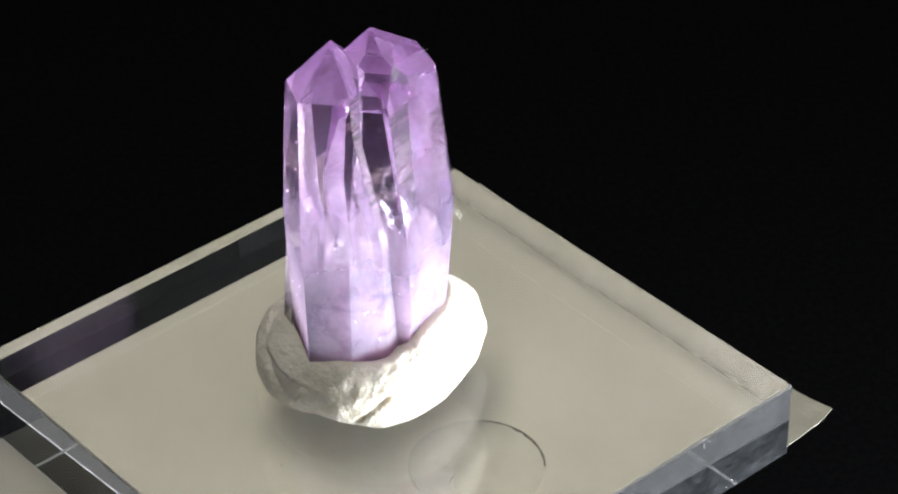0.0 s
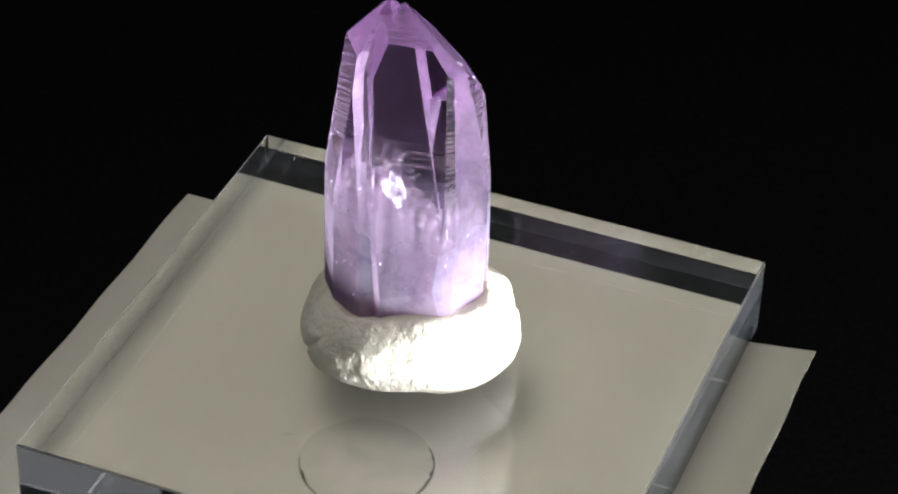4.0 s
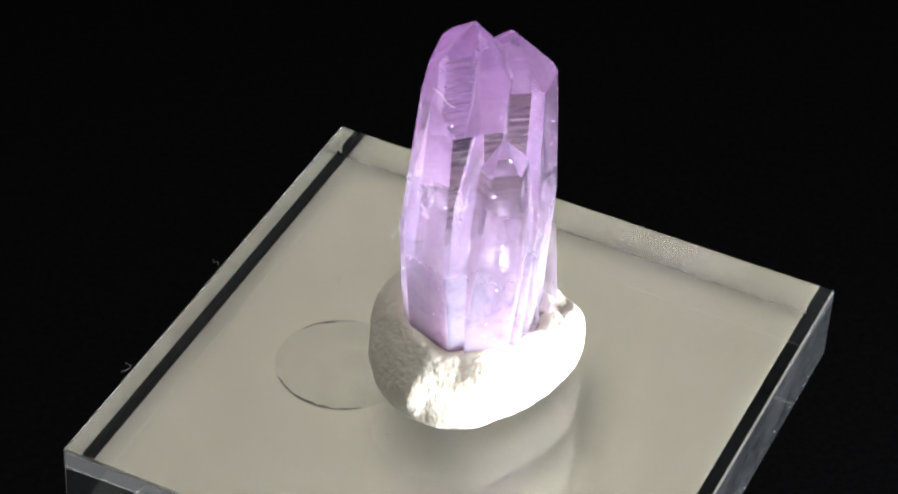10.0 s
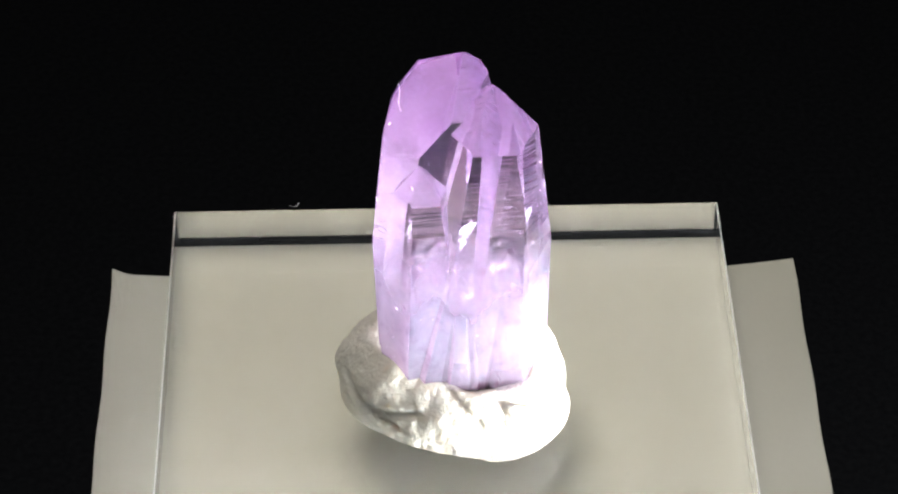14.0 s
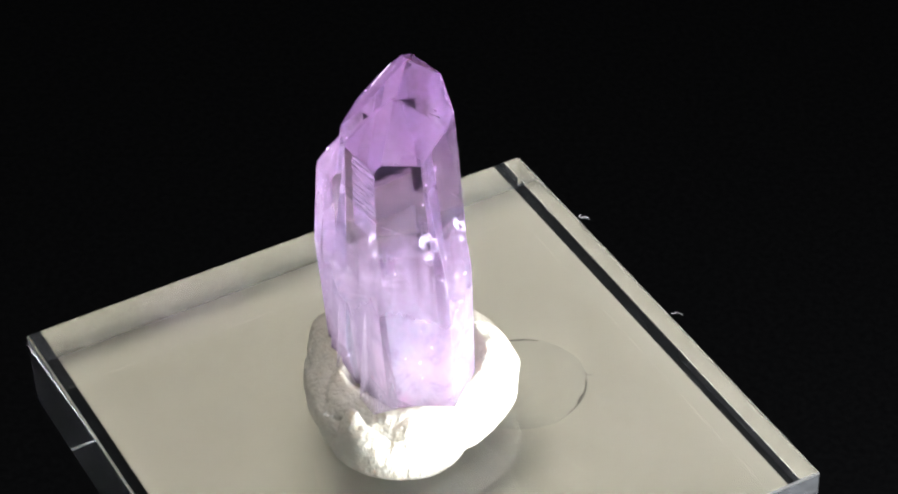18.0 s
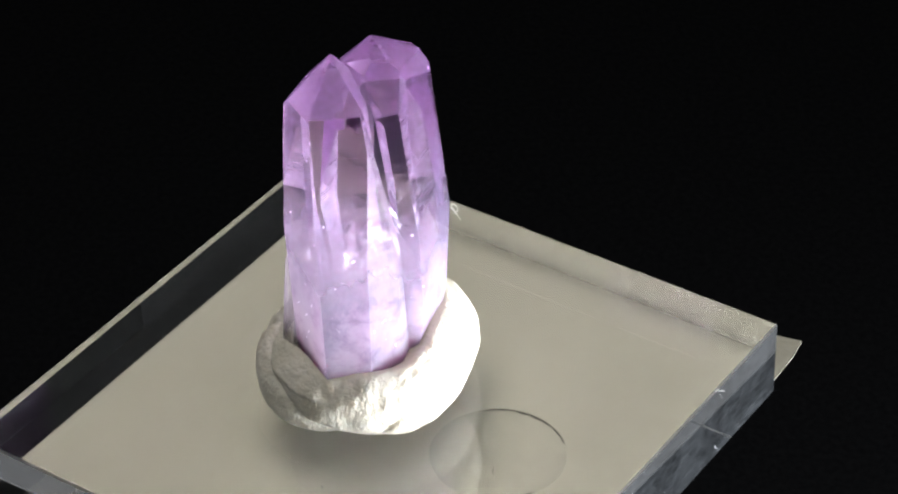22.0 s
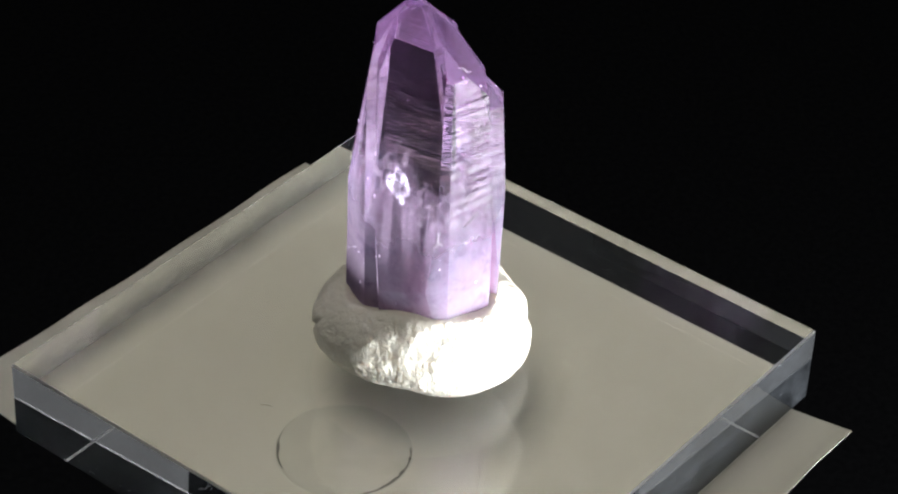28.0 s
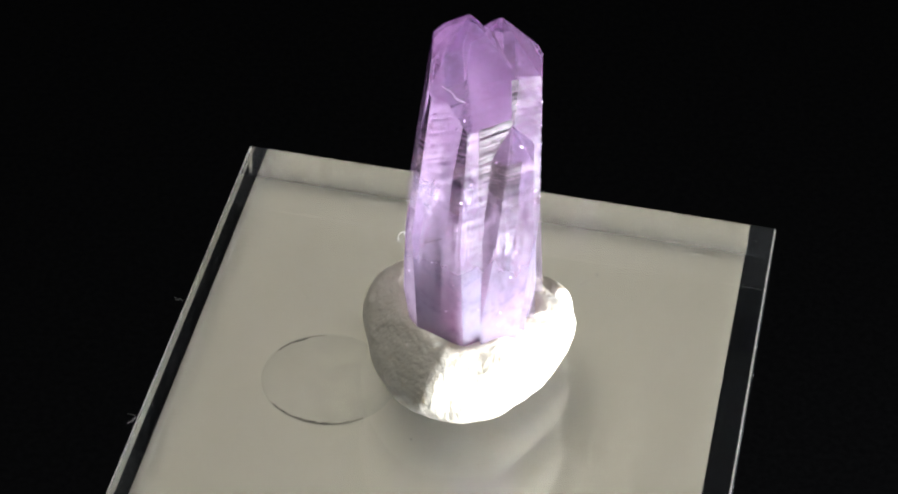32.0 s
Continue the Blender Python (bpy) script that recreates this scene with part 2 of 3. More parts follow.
def build_card():
    """A strip of card a little wider than the block, its free ends lifting slightly."""
    root = new("card")
    x0, x1 = -17.6 * MM, 19.9 * MM
    ya, yb = BY - HALF - 0.0002, BY + HALF + 0.0002
    nx = 20
    # rows across the strip: flat under the block, finely stepped where the ends bend up
    for name, ends in (("end_flap", [ya - 4.75 * MM * (1 - k / 10) for k in range(11)]), ("sheet", [ya, yb]), ("end_flap", [yb + 5.75 * MM * k / 12 for k in range(13)])):
        bm = bmesh.new()
        top, low = [], []
        for y in ends:
            over = max(0.0, ya - y, y - yb)
            for rows, sink in ((top, 0.0), (low, 0.000012)):
                row = []
                for i in range(nx + 1):
                    u = i / nx
                    lift = 0.65 * over * ((0.9 - 1.1 * u) / 5.4 if y > 0 else (0.5 + 0.45 * u) / 4.4) + 0.00010 * math.cos(u * 6.3) * (over / 0.006) ** 2 + 0.00045 * max(0.0, over - 0.0036) / 0.001 * max(0.0, 1 - u * 12) * (y < 0)
                    row.append(bm.verts.new((x0 + (x1 - x0) * u, y + 0.00006 * math.sin(u * 23) * (over > 0.004), -0.00012 + lift - sink)))
                rows.append(row)
        for j in range(len(ends) - 1):
            for i in range(nx):
                bm.faces.new((top[j][i], top[j][i + 1], top[j + 1][i + 1], top[j + 1][i]))
                bm.faces.new((low[j][i], low[j + 1][i], low[j + 1][i + 1], low[j][i + 1]))
            for i, flip in ((0, False), (nx, True)):
                q = [top[j][i], top[j + 1][i], low[j + 1][i], low[j][i]]
                bm.faces.new(q[::-1] if flip else q)
        # only the strip's own two ends are cut edges
        for j, flip in ((0, True), (len(ends) - 1, False)):
            if name == "end_flap" and ends[j] not in (ya, yb):
                for i in range(nx):
                    q = [top[j][i], low[j][i], low[j][i + 1], top[j][i + 1]]
                    bm.faces.new(q if flip else q[::-1])
        bm.transform(TILT)
        part(name, bm, CARD, root)
    return tagged(root, "cream paper card strip under the clear block", "card")


def build_block():
    """A clear slab: its edges are polished so that they throw back what comes in from below."""
    root = new("acrylic_block")
    bm = bmesh.new()
    box(bm, BX - HALF, BX + HALF, BY - HALF, BY + HALF, -0.00009, THICK)
    # the lower edges are sawn sharp, the others broken a little
    bmesh.ops.bevel(bm, geom=[e for e in bm.edges if max(v.co.z for v in e.verts) > 0.001], offset=0.00013, segments=1, affect="EDGES", profile=0.5)
    bm.normal_update()
    low = [abs(f.normal.z) < 0.9 for f in bm.faces]
    for f in bm.faces:
        f.material_index = int(max(abs(k) for k in f.normal) < 0.9 and f.normal.z > 0.3)
    slab = bm.copy()
    bmesh.ops.delete(slab, geom=[f for f, k in zip(slab.faces[:], low) if k], context="FACES")
    slab.transform(TILT)
    part("slab", slab, ACRYLIC, root).visible_shadow = False
    for quarter in range(4):
        edge = bm.copy()
        turn = Matrix.Rotation(-math.pi / 2 * quarter, 3, "Z")
        bmesh.ops.delete(edge, geom=[f for f, k in zip(edge.faces[:], low) if not (k and (turn @ f.normal).x > 0.5 and (turn @ f.normal).y > -0.1)], context="FACES")
        edge.transform(TILT)
        part("polished_edge", edge, [ACRYLIC, SANDED], root)
    bm.free()
    return tagged(root, "clear square acrylic display block with polished edges", "display base")


def gem(planes, lo=-0.002, hi=0.04):
    """A crystal cut from a block by flat faces: (azimuth, elevation of the normal, reach at height z, z), in mm and degrees."""
    bm = bmesh.new()
    box(bm, -0.02, 0.025, -0.02, 0.025, lo, hi)
    for az, el, reach, zz in planes:
        a, e = radians(az), radians(el)
        n = Vector((math.cos(a) * math.cos(e), math.sin(a) * math.cos(e), math.sin(e)))
        p = Vector((math.cos(a) * reach * MM, math.sin(a) * reach * MM, zz * MM))
        res = bmesh.ops.bisect_plane(bm, geom=bm.verts[:] + bm.edges[:] + bm.faces[:], plane_co=p, plane_no=n, clear_outer=True)
        cut = [g for g in res["geom_cut"] if isinstance(g, bmesh.types.BMEdge)]
        if len(cut) >= 3:
            bmesh.ops.contextual_create(bm, geom=cut)
    bmesh.ops.remove_doubles(bm, verts=bm.verts, dist=1e-6)
    bmesh.ops.recalc_face_normals(bm, faces=bm.faces)
    return bm


def prism(azimuth, reaches):
    """Tapering side faces, 60 degrees apart; reaches: for each face its reach at 12, 20 and 28 mm (and a turn in degrees), or None to leave it out."""
    rows = []
    for k, r in enumerate(reaches):
        if r:
            low, mid, top = r[:3]
            az = azimuth + 60 * k + (r[3] if len(r) > 3 else 0)
            rows.append((az, -math.degrees(math.atan2(mid - low, 8)), mid, 20))
            rows.append((az, math.degrees(math.atan2(mid - top, 8)), mid, 20))
    return rows


def tip(azimuth, apex, elevations, sinks):
    x, y, z = apex
    rows = []
    for k, (e, s) in enumerate(zip(elevations, sinks)):
        az = azimuth + 60 * k
        rows.append((az, e, x * math.cos(radians(az)) + y * math.sin(radians(az)), z - s))
    return rows


def veil_sheet(size, rng, m, az, at):
    """A thin crumpled sheet with a ragged outline, for cracks and for reflection stand-ins."""
    bm = bmesh.new()
    n, rings = 22, 5
    phase = rng.uniform(0, 9)
    centre = bm.verts.new((0, 0, 0))
    last = None
    for j in range(1, rings + 1):
        row = []
        for i in range(n):
            a = 2 * math.pi * i / n
            r = size * j / rings * (0.75 + 0.45 * noise.noise(Vector((math.cos(a) * 1.6, math.sin(a) * 1.6, phase))))
            p = Vector((r * math.cos(a) * 1.25, r * math.sin(a) * 0.8, 0))
            p.z = 0.28 * noise.noise(p * 1.3 + Vector((phase, 0, 0))) + 0.1 * noise.noise(p * 4 + Vector((0, phase, 0)))
            row.append(bm.verts.new(p * MM))
        for i in range(n):
            k = (i + 1) % n
            if last:
                bm.faces.new((last[i], row[i], row[k], last[k]))
            else:
                bm.faces.new((centre, row[i], row[k]))
        last = row
    bm.transform(Matrix.Translation(Vector(at) * MM) @ Matrix.Rotation(radians(az), 4, "Z") @ m.to_3x3().to_4x4())
    return bm


def clip(poly, co, no):
    """Splits a convex polygon by a plane: (the piece outside, the piece inside)."""
    d = [(p - co).dot(no) for p in poly]
    if min(d) >= -1e-8:
        return poly, None
    if max(d) <= 1e-8:
        return None, poly
    out, inn = [], []
    for i, p in enumerate(poly):
        q, dp, dq = poly[(i + 1) % len(poly)], d[i], d[(i + 1) % len(poly)]
        (out if dp > 0 else inn).append(p)
        if (dp > 0) != (dq > 0):
            x = p.lerp(q, dp / (dp - dq))
            out.append(x)
            inn.append(x)
    return out, inn


def outer_skin(body, others):
    """The part of a convex crystal's surface that no intergrown neighbour covers: the cluster is one stone."""
    polys = [[v.co.copy() for v in f.verts] for f in body.faces]
    for o in others:
        planes = [(f.verts[0].co.copy(), f.normal.copy()) for f in o.faces]
        kept = []
        for poly in polys:
            rest = poly
            for co, no in planes:
                out, rest = clip(rest, co, no)
                if out and len(out) > 2:
                    kept.append(out)
                if not rest or len(rest) < 3:
                    break
        polys = kept
    bm = bmesh.new()
    for poly in polys:
        vs = [bm.verts.new(p) for p in poly]
        bm.faces.new(vs)
    bmesh.ops.remove_doubles(bm, verts=bm.verts, dist=2e-7)
    return bm


def build_crystal():
    root = new("amethyst_cluster")
    main = gem([(0, -90, 0, 7.0)] + prism(12.7, [(4.5, 5.5, 5.55)]) + prism(72.8, [(4.8, 4.81, 4.52)]) + prism(133.4, [(3.0, 3.17, 2.78)])
               + prism(161, [(2.66, 2.6, 1.8)]) + prism(189.4, [(1.37, 1.14, 0.09)]) + prism(223.2, [(1.44, 1.86, 0.91)])
               + prism(253.9, [(2.0, 2.39, 1.69)]) + prism(312.5, [(4.48, 4.59, 4.25)])
               + tip(13, (2.46, 2.35, 34.48), (38, 35.2, 50, 52.1, 60, 36.7), (0, 0, 0, 0, 0, 0))
               + [(253, 32.4, 1.31, 30.8), (130.5, 20.4, 2.08, 32), (193, -9, 1.3, 14.0), (0, 90, 0, 34.36)])
    second = gem([(0, -90, 0, 7.13)] + prism(8.5, [(6.95, 7.63, 7.52)]) + prism(40.9, [(8.73, 9.24, 9.07)]) + prism(67.2, [(8.44, 8.63, 8.2)])
                 + prism(98, [(7.9, 8.0, 6.9)]) + prism(124.3, [(5.58, 5.34, 3.95)]) + prism(159.4, [(2.6, 2.3, 1.2)])
                 + prism(192, [(0.3, -0.1, -1.8), (-1.2, -1.2, -1.6), (4.2, 3.35, 2.3, -4.5)])
                 + tip(11, (4.27, 4.08, 33.33), (36.6, 39.1, 48, 45, 38, 40), (0, 0, 0, 0, 0, 0))
                 + [(121, 37.5, 3.74, 30.35), (0, 90, 0, 33.14)])
    side = gem([(0, -90, 0, 7.27)] + prism(8, [(6.5, 7.35, 7.05), (5.2, 4.3, 3.2), (-1.0, -0.9, -1.3), (-4.0, -4.0, -4.4), (1.2, 0.5, -0.6), (5.0, 5.4, 5.1)])
               + tip(8, (5.75, -0.35, 28.2), (33, 40, 36, 38, 36, 34), (0, 0, 0, 0, 0, 0)))
    tiny = gem([(0, -90, 0, 9.3), (8, -9, 7.75, 15)] + [(az, 1.0, 6.55 * math.cos(radians(az)) + 2.2 * math.sin(radians(az)) + 0.65, 16) for az in range(8, 368, 60)]
               + tip(8, (6.55, 2.2, 22.4), (38, 50, 38, 38, 52, 38), (0, 0, 0, 0, 0, 0)))
    bodies = (main, second, side, tiny)
    skins = [outer_skin(g, [o for o in bodies if o is not g]) for g in bodies]
    # tiny glinting growths and chips on the faces and edges
    rng = random.Random(23)
    spots = []
    for skin in skins:
        for f in skin.faces:
            n = f.calc_area() / (3.0 * MM * MM)
            for _ in range(int(n) + (rng.random() < n % 1)):
                w = [rng.random() ** 2 for v in f.verts]
                p = sum((v.co * k for v, k in zip(f.verts, w)), Vector()) / sum(w)
                if 0.0095 < p.z < 0.030 and rng.random() < (0.75 if p.z < 0.022 else 0.25):
                    spots.append(p)
    bm = bmesh.new()
    for p in spots:
        k = rng.uniform(0.3, 1.0) ** 2 * 0.085 * MM
        m = Matrix.Translation(p) @ Euler((rng.uniform(0, 6), rng.uniform(0, 6), rng.uniform(0, 6))).to_matrix().to_4x4() @ Matrix.Diagonal((k * rng.uniform(0.8, 2.2), k * 0.7, k * 0.5, 1))
        bmesh.ops.create_icosphere(bm, subdivisions=1, radius=1.0, matrix=m)
    part("chips", bm, GLINT, root, "tiny whitish growths and chips on the faces")
    for name, skin in zip(("main_crystal", "second_crystal", "side_crystal", "tiny_crystal"), skins):
        skin.normal_update()
        for f in skin.faces:
            f.material_index = int(f.normal.z > 0.32)
        part(name, skin, [AMETHYST, FROSTED], root)
    # older milky crystals that the clear stone has grown over
    rng = random.Random(8)
    for x, y, top, wide in ((2.4, 2.6, 22.6, 1.5), (4.6, 5.0, 21.2, 1.7), (1.5, 0.4, 20.6, 1.2), (5.4, 2.2, 19.6, 1.5), (3.6, -0.4, 19.2, 1.4), (1.6, 4.6, 20.0, 1.2), (4.0, 3.4, 23.6, 0.9), (6.0, 5.4, 18.8, 1.2)):
        ghost = gem([(0, -90, 0, 8.0)] + [(az, 2.5, x * math.cos(radians(az)) + y * math.sin(radians(az)) + wide * rng.uniform(0.8, 1.15), 15) for az in range(10, 370, 60)]
                    + tip(10, (x, y, top), [rng.uniform(28, 44) for _ in range(6)], (0, 0, 0, 0, 0, 0)))
        part("ghost_crystal", ghost, CLOUD, root, "milky older crystal inside the clear stone")
    rng = random.Random(5)
    for x, y, z, az, el, size in ((0.7, -0.2, 19.0, 215, 10, 1.7), (1.4, 5.9, 19.2, 140, 5, 1.3), (3.6, 1.0, 18.2, 300, 35, 1.6),
                                  (5.3, 5.0, 19.6, 50, 12, 1.8), (2.4, 3.2, 17.0, 170, 40, 1.9), (4.4, 4.6, 22.5, 20, -15, 1.0),
                                  (1.4, 1.4, 22.8, 190, 15, 1.1), (5.6, 0.6, 17.5, 330, 20, 1.1), (3.2, 6.2, 16.5, 95, 25, 1.4)):
        part("veil", veil_sheet(size, rng, pose(x * MM, y * MM, z * MM, 0, 90 - el, 0), az, (x, y, z)), VEIL, root, "whitish healed crack inside the crystal")
    # denser white sheets added where the stone shows a bright internal reflection
    for x, y, z, az, el, size in ((0.9, 2.2, 21.2, 232, 25, 1.3), (1.0, 2.0, 20.2, 240, 10, 0.55), (4.2, 2.6, 17.6, 350, 15, 0.8)):
        part("gleam_sheet", veil_sheet(size, rng, pose(x * MM, y * MM, z * MM, 0, 90 - el, 0), az, (x, y, z)), GLEAM, root, "pale sheet inside the crystal standing in for an inner reflection")
    for o in root.children:
        o.visible_shadow = False
    return tagged(root, "pale lilac amethyst crystal cluster standing upright in white putty", "crystal")


def groove(a, zz, a0, z0, a1, z1, wide):
    """How deep a pressed seam from (a0, z0) to (a1, z1) is at azimuth a and height zz (degrees, mm)."""
    ax, az = (a1 - a0) * 0.13, z1 - z0
    px, pz = (((a - a0 + 180) % 360) - 180) * 0.13, zz - z0
    k = max(0.0, min(1.0, (px * ax + pz * az) / (ax * ax + az * az)))
    d2 = (px - k * ax) ** 2 + (pz - k * az) ** 2
    return math.exp(-d2 / (wide * wide)) * min(1.0, 4 * k + 0.15, 4 * (1 - k) + 0.15)


def build_putty():
    """A hand-pressed ring of putty round the crystal's root, with seams, dents and folds."""
    bm = bmesh.new()
    cx, cy = 2.55, 2.25
    seg, rings = 240, 96
    rows = []
    for j in range(rings + 1):
        s = j / rings
        row = []
        for i in range(seg):
            a = 2 * math.pi * i / seg
            deg = math.degrees(a)
            wide = (7.55 + 0.086 * math.sin(a) - 0.312 * math.cos(2 * a) + 0.126 * math.sin(2 * a)
                    - 0.039 * math.cos(3 * a) + 0.318 * math.sin(3 * a) - 0.071 * math.sin(4 * a))
            mid = 8.45 + 0.35 * math.cos(2 * (a - radians(5))) + 0.25 * math.cos(a - radians(200))
            top = 11.3 + 0.75 * math.cos(a - radians(235)) + 0.45 * math.exp(-((((deg - 303 + 180) % 360) - 180) / 16) ** 2)
            floor_z = 5.93 - 0.0419 * (cx + 6 * math.cos(a)) + 0.0108 * (cy + 6 * math.sin(a))
            if s < 0.4:
                # under side, from the foot out to the widest line
                k = (s / 0.4) * math.pi / 2
                r = wide - 2.7 * (1 - math.sin(k)) ** 1.05
                zz = mid - (mid - floor_z) * math.cos(k) ** 1.15
            elif s < 0.82:
                # the rounded shoulder
                k = (s - 0.4) / 0.42 * math.pi / 2
                r = wide - (wide - 2.2) * (1 - math.cos(k))
                zz = mid + (top + 0.5 - mid) * math.sin(k)
                # inside the rounded rim the collar dips towards the stone
                if r < wide - 2.2:
                    rim = mid + (top + 0.5 - mid) * math.sin(math.acos(1 - 2.2 / (wide - 2.2)))
                    zz = min(zz, rim + 0.1) - (1.0 - 1.15 * math.exp(-((((deg - 235 + 180) % 360) - 180) / 55) ** 2) - 0.7 * math.exp(-((((deg - 85 + 180) % 360) - 180) / 32) ** 2)) * (1 - math.exp(-((wide - 2.2 - r) / 1.0) ** 2))
            else:
                k = (s - 0.82) / 0.18
                r = 2.2 * (1 - k)
                zz = top - 0.7
            edge = 1.0 if s < 0.82 else max(0.0, 1 - (s - 0.82) / 0.12)
            foot = min(1.0, s / 0.12)
            p = Vector((math.cos(a) * 1.7, math.sin(a) * 1.7, zz * 0.42))
            lump = 0.30 * noise.noise(p) + 0.16 * noise.noise(p * 2.3 + Vector((5, 1, 2))) + 0.06 * noise.noise(p * 5.1)
            # finger marks: short upright ridges in patches
            q = Vector((math.cos(a) * 15, math.sin(a) * 15, zz * 0.5))
            lump += 0.05 * (1 - 2.4 * abs(noise.noise(q))) * max(0.0, noise.noise(p * 1.4 + Vector((3, 8, 1))) + 0.25)
            cut = (0.75 * groove(deg, zz, 20, 9.6, 84, 6.9, 0.22) + 0.5 * groove(deg, zz, 280, 9.4, 332, 8.0, 0.22)
                   + 0.35 * groove(deg, zz, 300, 8.6, 340, 9.9, 0.2) + 0.3 * groove(deg, zz, 150, 10.2, 128, 7.2, 0.18)
                   + 0.35 * groove(deg, zz, 345, 11.4, 375, 9.4, 0.25))
            # the ring steps back where its tucked-in end lies under it, and juts out at one pinched corner
            step = 0.45 * max(0.0, math.sin(radians((deg - 14) * 1.75))) if 14 < deg < 116 else 0.0
            jut = 0.35 * math.exp(-((((deg - 262 + 180) % 360) - 180) / 9) ** 2 - ((zz - 9.2) / 1.2) ** 2)
            jut += 0.45 * math.exp(-((((deg - 302 + 180) % 360) - 180) / 13) ** 2 - ((zz - 10.7) / 0.8) ** 2)
            r += (lump - cut + jut - step * (1.0 if zz < mid + 1 else 0.5)) * edge * foot
            row.append(bm.verts.new(((cx + r * math.cos(a)) * MM, (cy + r * math.sin(a)) * MM, zz * MM)))
        rows.append(row)
    for j in range(rings):
        for i in range(seg):
            bm.faces.new((rows[j][i], rows[j][(i + 1) % seg], rows[j + 1][(i + 1) % seg], rows[j + 1][i]))
    bm.faces.new(rows[0][::-1])
    bmesh.ops.remove_doubles(bm, verts=bm.verts, dist=1e-6)
    root = new("putty")
    part("ring", bm, PUTTY, root, smooth=True)
    # the tucked-in end: a tapering roll that shows below and outside the ring
    bm = bmesh.new()
    n, across, last = 70, 28, None
    for i in range(n + 1):
        u = i / n
        a = radians(8 + 108 * u)
        wide = (7.55 + 0.086 * math.sin(a) - 0.312 * math.cos(2 * a) + 0.126 * math.sin(2 * a)
                - 0.039 * math.cos(3 * a) + 0.318 * math.sin(3 * a) - 0.071 * math.sin(4 * a))
        tall = 2.35 * (0.3 + 0.7 * math.sin(min(1.0, u / 0.22) * math.pi / 2)) * (1 - 0.82 * max(0.0, (u - 0.22) / 0.78))
        fat = 1.5 * (1 - 0.6 * u)
        out = wide + 0.12 - fat - 1.3 * (1 - min(1.0, u / 0.25)) ** 2 - 2.4 * max(0.0, (u - 0.5) / 0.5) ** 2
        foot = 5.95 - 0.0419 * (cx + 6 * math.cos(a)) + 0.0108 * (cy + 6 * math.sin(a))
        row = []
        for j in range(across):
            b = 2 * math.pi * j / across
            dent = 1 + 0.10 * noise.noise(Vector((u * 6, math.cos(b) * 1.3, math.sin(b) * 1.3))) + 0.03 * noise.noise(Vector((u * 30, math.cos(b) * 3, math.sin(b) * 3)))
            r = out + fat * math.cos(b) * dent
            zz = max(foot, foot + tall * 0.95 + tall * math.sin(b) * dent)
            row.append(bm.verts.new(((cx + r * math.cos(a)) * MM, (cy + r * math.sin(a)) * MM, zz * MM)))
        if last:
            for j in range(across):
                k = (j + 1) % across
                bm.faces.new((last[j], row[j], row[k], last[k]))
        else:
            bm.faces.new(row)
        last = row
    bm.faces.new(last[::-1])
    bmesh.ops.recalc_face_normals(bm, faces=bm.faces)
    part("tucked_end", bm, PUTTY, root, "flattened end of the putty rope", smooth=True)
    return tagged(root, "white modelling putty ring pressed round the crystal on the block", "putty")


def build_pad():
    """A flat clear glue dot between block and card, with a dark raised strip that paints the shade along part of its
    edge.
    """
    root = new("glue_dot")
    cx, cy, rad = -7.2, 1.3, 4.6
    n = 72
    bm = bmesh.new()
    edge = []
    for i in range(n):
        a = 2 * math.pi * i / n
        r = rad + 0.06 * noise.noise(Vector((math.cos(a) * 2, math.sin(a) * 2, 3))) + 0.03 * noise.noise(Vector((math.cos(a) * 9, math.sin(a) * 9, 1)))
        edge.append((r, a))
    top = [bm.verts.new(((cx + r * math.cos(a)) * MM, (cy + r * math.sin(a)) * MM, -0.000104)) for r, a in edge]
    low = [bm.verts.new(((cx + (r + 0.12) * math.cos(a)) * MM, (cy + (r + 0.12) * math.sin(a)) * MM, -0.000119)) for r, a in edge]
    bm.faces.new(top)
    for i in range(n):
        bm.faces.new((low[i], low[(i + 1) % n], top[(i + 1) % n], top[i]))
    bm.transform(TILT)
    part("disc", bm, PAD, root)
    # near-black strip: the shaded gap at the dot's edge, put into colour
    bm = bmesh.new()
    rows = []
    for r, a in edge:
        w = 0.34 * max(0.0, math.cos(a - radians(268))) ** 5 + 0.2 * max(0.0, math.cos(a - radians(132))) ** 10
        w *= 0.75 + 1.3 * noise.noise(Vector((math.cos(a) * 7, math.sin(a) * 7, 5)))
        rows.append((w, [bm.verts.new(((cx + q * math.cos(a)) * MM, (cy + q * math.sin(a)) * MM, z)) for q, z in ((r - w, -0.000101), (r, -0.000094), (r + 0.015, -0.000115))]))
    for i in range(n):
        k = (i + 1) % n
        if min(rows[i][0], rows[k][0]) > 0.035:
            for j in range(2):
                bm.faces.new((rows[i][1][j], rows[i][1][j + 1], rows[k][1][j + 1], rows[k][1][j]))
    bmesh.ops.delete(bm, geom=[v for v in bm.verts if not v.link_faces], context="VERTS")
    bm.transform(TILT)
    part("rim", bm, PAD_EDGE_SHADE, root, "thin dark strip painting the shade at the glue dot's edge")
    return tagged(root, "round clear glue dot squeezed between block and card", "glue dot")


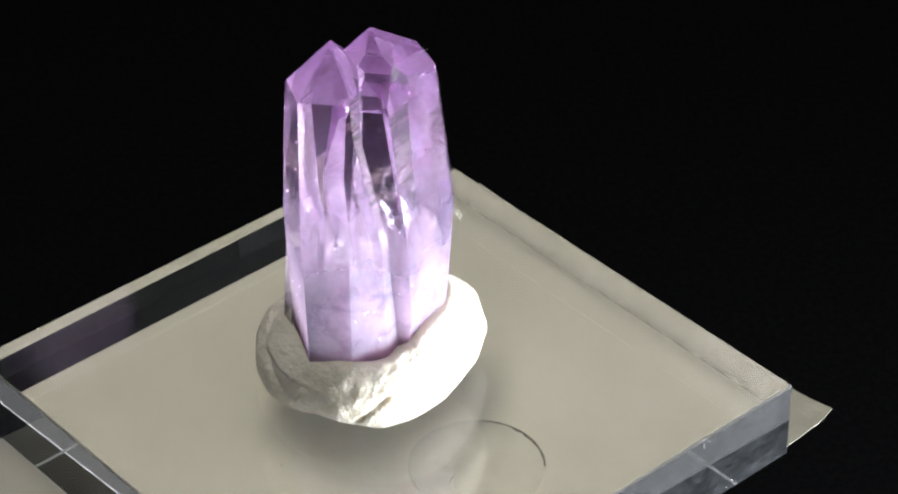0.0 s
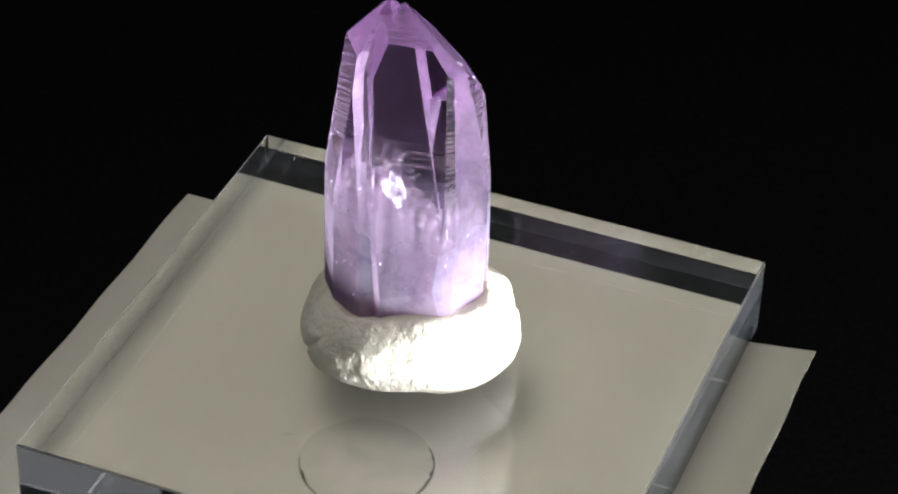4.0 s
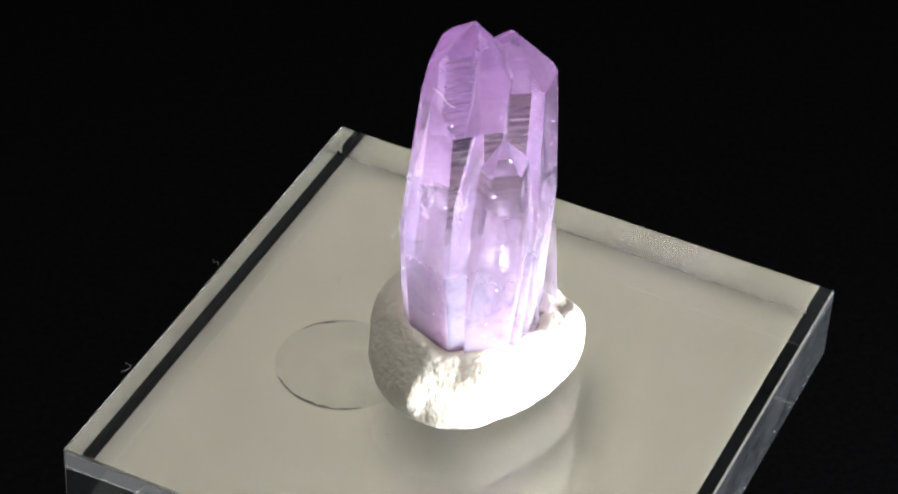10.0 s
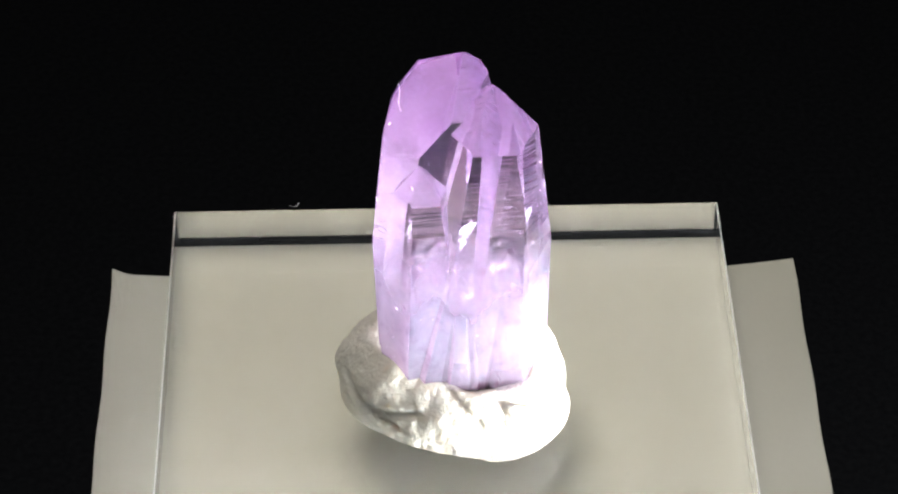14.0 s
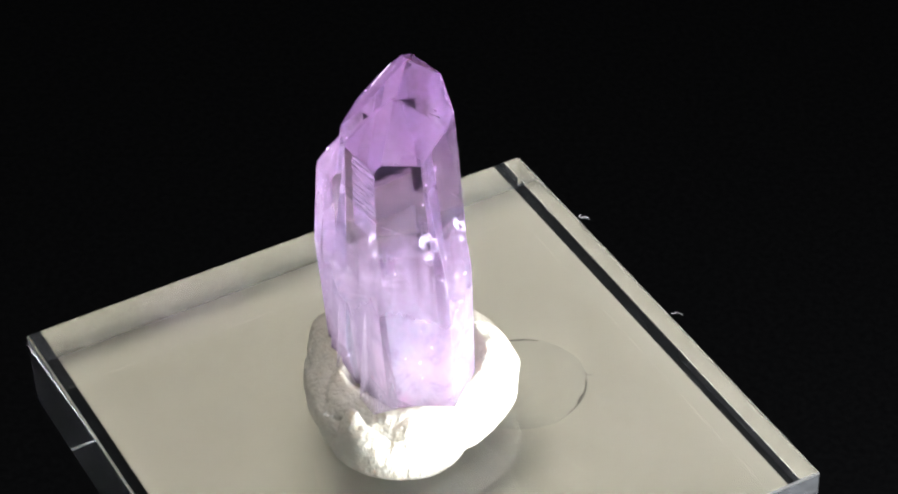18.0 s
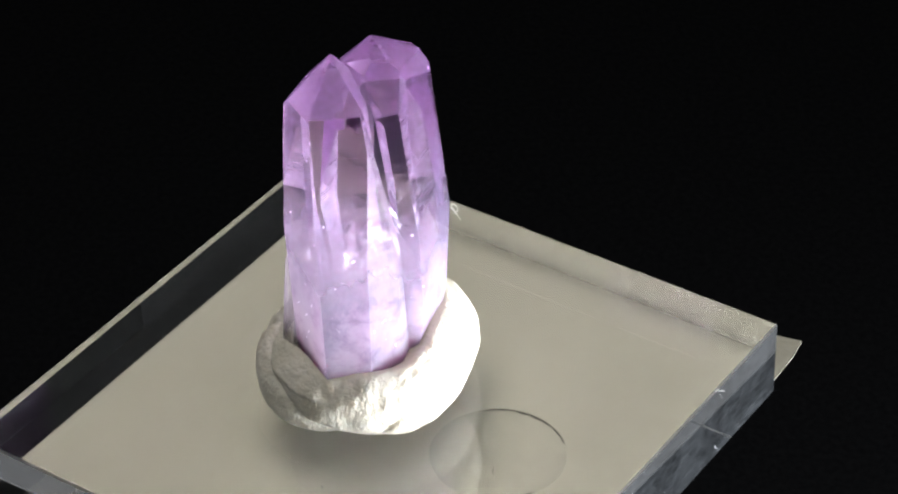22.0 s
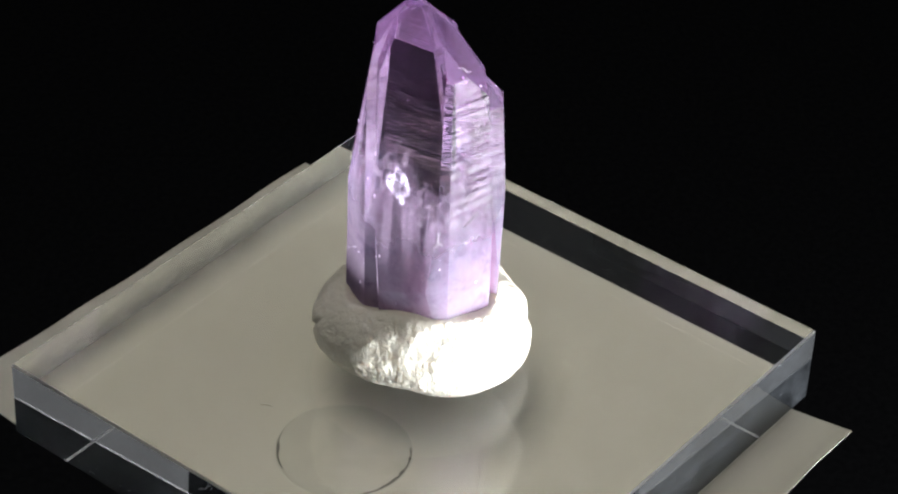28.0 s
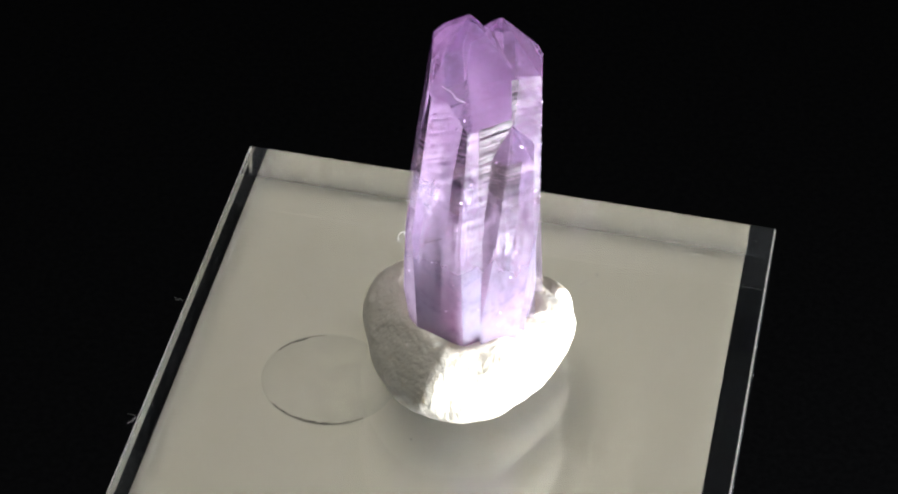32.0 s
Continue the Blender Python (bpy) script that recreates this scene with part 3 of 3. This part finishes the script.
def build_specks():
    """Dust grains on the block's top, as one loose scatter."""
    rng = random.Random(11)
    out = []
    for name, mat, count, size, label in (("dust", DUST, 34, 0.05, "fine dark dust grains on the clear block"), ("lint", LINT, 14, 0.035, "fine pale lint on the clear block")):
        bm = bmesh.new()
        for _ in range(count):
            x, y = BX + rng.uniform(-0.97, 0.97) * HALF, BY + rng.uniform(-0.97, 0.97) * HALF
            if math.hypot(x - 0.0026, y - 0.0023) < 0.009:
                continue
            k = rng.uniform(0.5, 1.4) * size * MM
            m = Matrix.Translation((x, y, THICK + k * 0.5)) @ Euler((rng.uniform(0, 6), rng.uniform(0, 6), rng.uniform(0, 6))).to_matrix().to_4x4() @ Matrix.Diagonal((k * rng.uniform(0.6, 3.0), k * 0.6, k * 0.5, 1))
            bmesh.ops.create_icosphere(bm, subdivisions=1, radius=1.0, matrix=m)
        bm.transform(TILT)
        out.append(tagged(part(name, bm, mat, None), label, "dust", kind="stuff"))
    # pale grit along the sawn lower edges of the block
    bm = bmesh.new()
    for _ in range(170):
        side, along = rng.randrange(4), rng.uniform(-1, 1)
        u, off, z = along * (HALF - 0.0004), HALF + 0.00002, rng.choice((0.0003, 0.0004, 0.0005, 0.0005, 0.0008, THICK - 0.0003)) + rng.uniform(-0.0002, 0.0002)
        x, y = ((BX + u, BY - off), (BX + off, BY + u), (BX + u, BY + off), (BX - off, BY + u))[side]
        k = rng.uniform(0.4, 1.3) * 0.019 * MM
        m = Matrix.Translation((x, y, z)) @ Matrix.Rotation(math.pi / 2 * side, 4, "Z") @ Matrix.Diagonal((k * rng.uniform(0.7, 3.5), k * 0.5, k, 1))
        bmesh.ops.create_icosphere(bm, subdivisions=1, radius=1.0, matrix=m)
    bm.transform(TILT)
    out.append(tagged(part("grit", bm, GRIT, None), "fine white grit along the edges of the clear block", "dust", kind="stuff"))
    return out


def build_fibre(points, width, mat, label):
    """A short curled fibre as a thin round tube through a few points, in mm."""
    cu = bpy.data.curves.new("fibre", "CURVE")
    cu.dimensions, cu.bevel_depth, cu.bevel_resolution, cu.resolution_u = "3D", width * MM, 1, 6
    sp = cu.splines.new("BEZIER")
    sp.bezier_points.add(len(points) - 1)
    for bp, p in zip(sp.bezier_points, points):
        bp.co = Vector(p) * MM
        bp.handle_left_type = bp.handle_right_type = "AUTO"
    cu.materials.append(mat)
    return tagged(new("fibre", cu), label, "fibre", group="loose fibres")


STAND = build_stand()
THECARD = build_card()
BLOCK = build_block()
CRYSTAL = build_crystal()
CLAY = build_putty()
GLUE = build_pad()
SPECKS = build_specks()
FIBRES = [
    build_fibre(((-18.3, -9.6, 6.55), (-17.9, -9.1, 6.7), (-18.3, -8.9, 6.75), (-18.5, -8.8, 6.6)), 0.014, LINT, "short pale fibre stuck to the block's edge"),
    build_fibre(((-18.0, 3.3, 6.65), (-18.2, 3.5, 6.75), (-18.4, 3.4, 6.7), (-18.7, 3.8, 6.6)), 0.014, LINT, "short pale fibre stuck to the block's edge"),
    build_fibre(((-0.85, -2.3, 18.9), (-1.25, -2.2, 19.4), (-0.9, -2.0, 19.8), (-1.2, -2.1, 19.1), (-1.6, -2.0, 18.8)), 0.014, LINT, "curled pale fibre clinging to the crystal"),
    build_fibre(((0.62, -2.84, 19.75), (1.18, -3.02, 20.13), (1.85, -3.19, 20.55)), 0.026, DUST, "short dark fibre lying on the crystal's face"),
    build_fibre(((1.48, -1.65, 31.51), (2.06, -1.55, 31.08), (2.41, -1.64, 30.67), (2.96, -1.46, 30.34)), 0.011, LINT, "fine pale hair lying on the crystal's tip"),
    build_fibre(((9.7, 5.6, 10.6), (10.1, 5.9, 11.0), (10.5, 5.8, 11.3)), 0.011, LINT, "fine pale hair sticking out of the putty"),
    build_fibre(((-9.9, 6.2, 6.5), (-9.6, 5.9, 6.42), (-9.5, 5.5, 6.42)), 0.02, DUST, "tiny dark fibre lying on the clear block"),
    build_fibre(((-7.3, -4.4, 6.28), (-7.6, -4.2, 6.3), (-7.5, -3.8, 6.28)), 0.018, LINT, "tiny pale fibre lying on the clear block"),
]


# ---------------------------------------------------------------- the slow turn
def motions():
    rows = [(t * 0.5, pose(0, 0, 0, 0, 0, 130.727 - 15.6925 * t * 0.5)) for t in range(65)]
    for thing in (STAND, THECARD, BLOCK, CRYSTAL, CLAY, GLUE, *SPECKS, *FIBRES):
        walk(thing, rows)


motions()
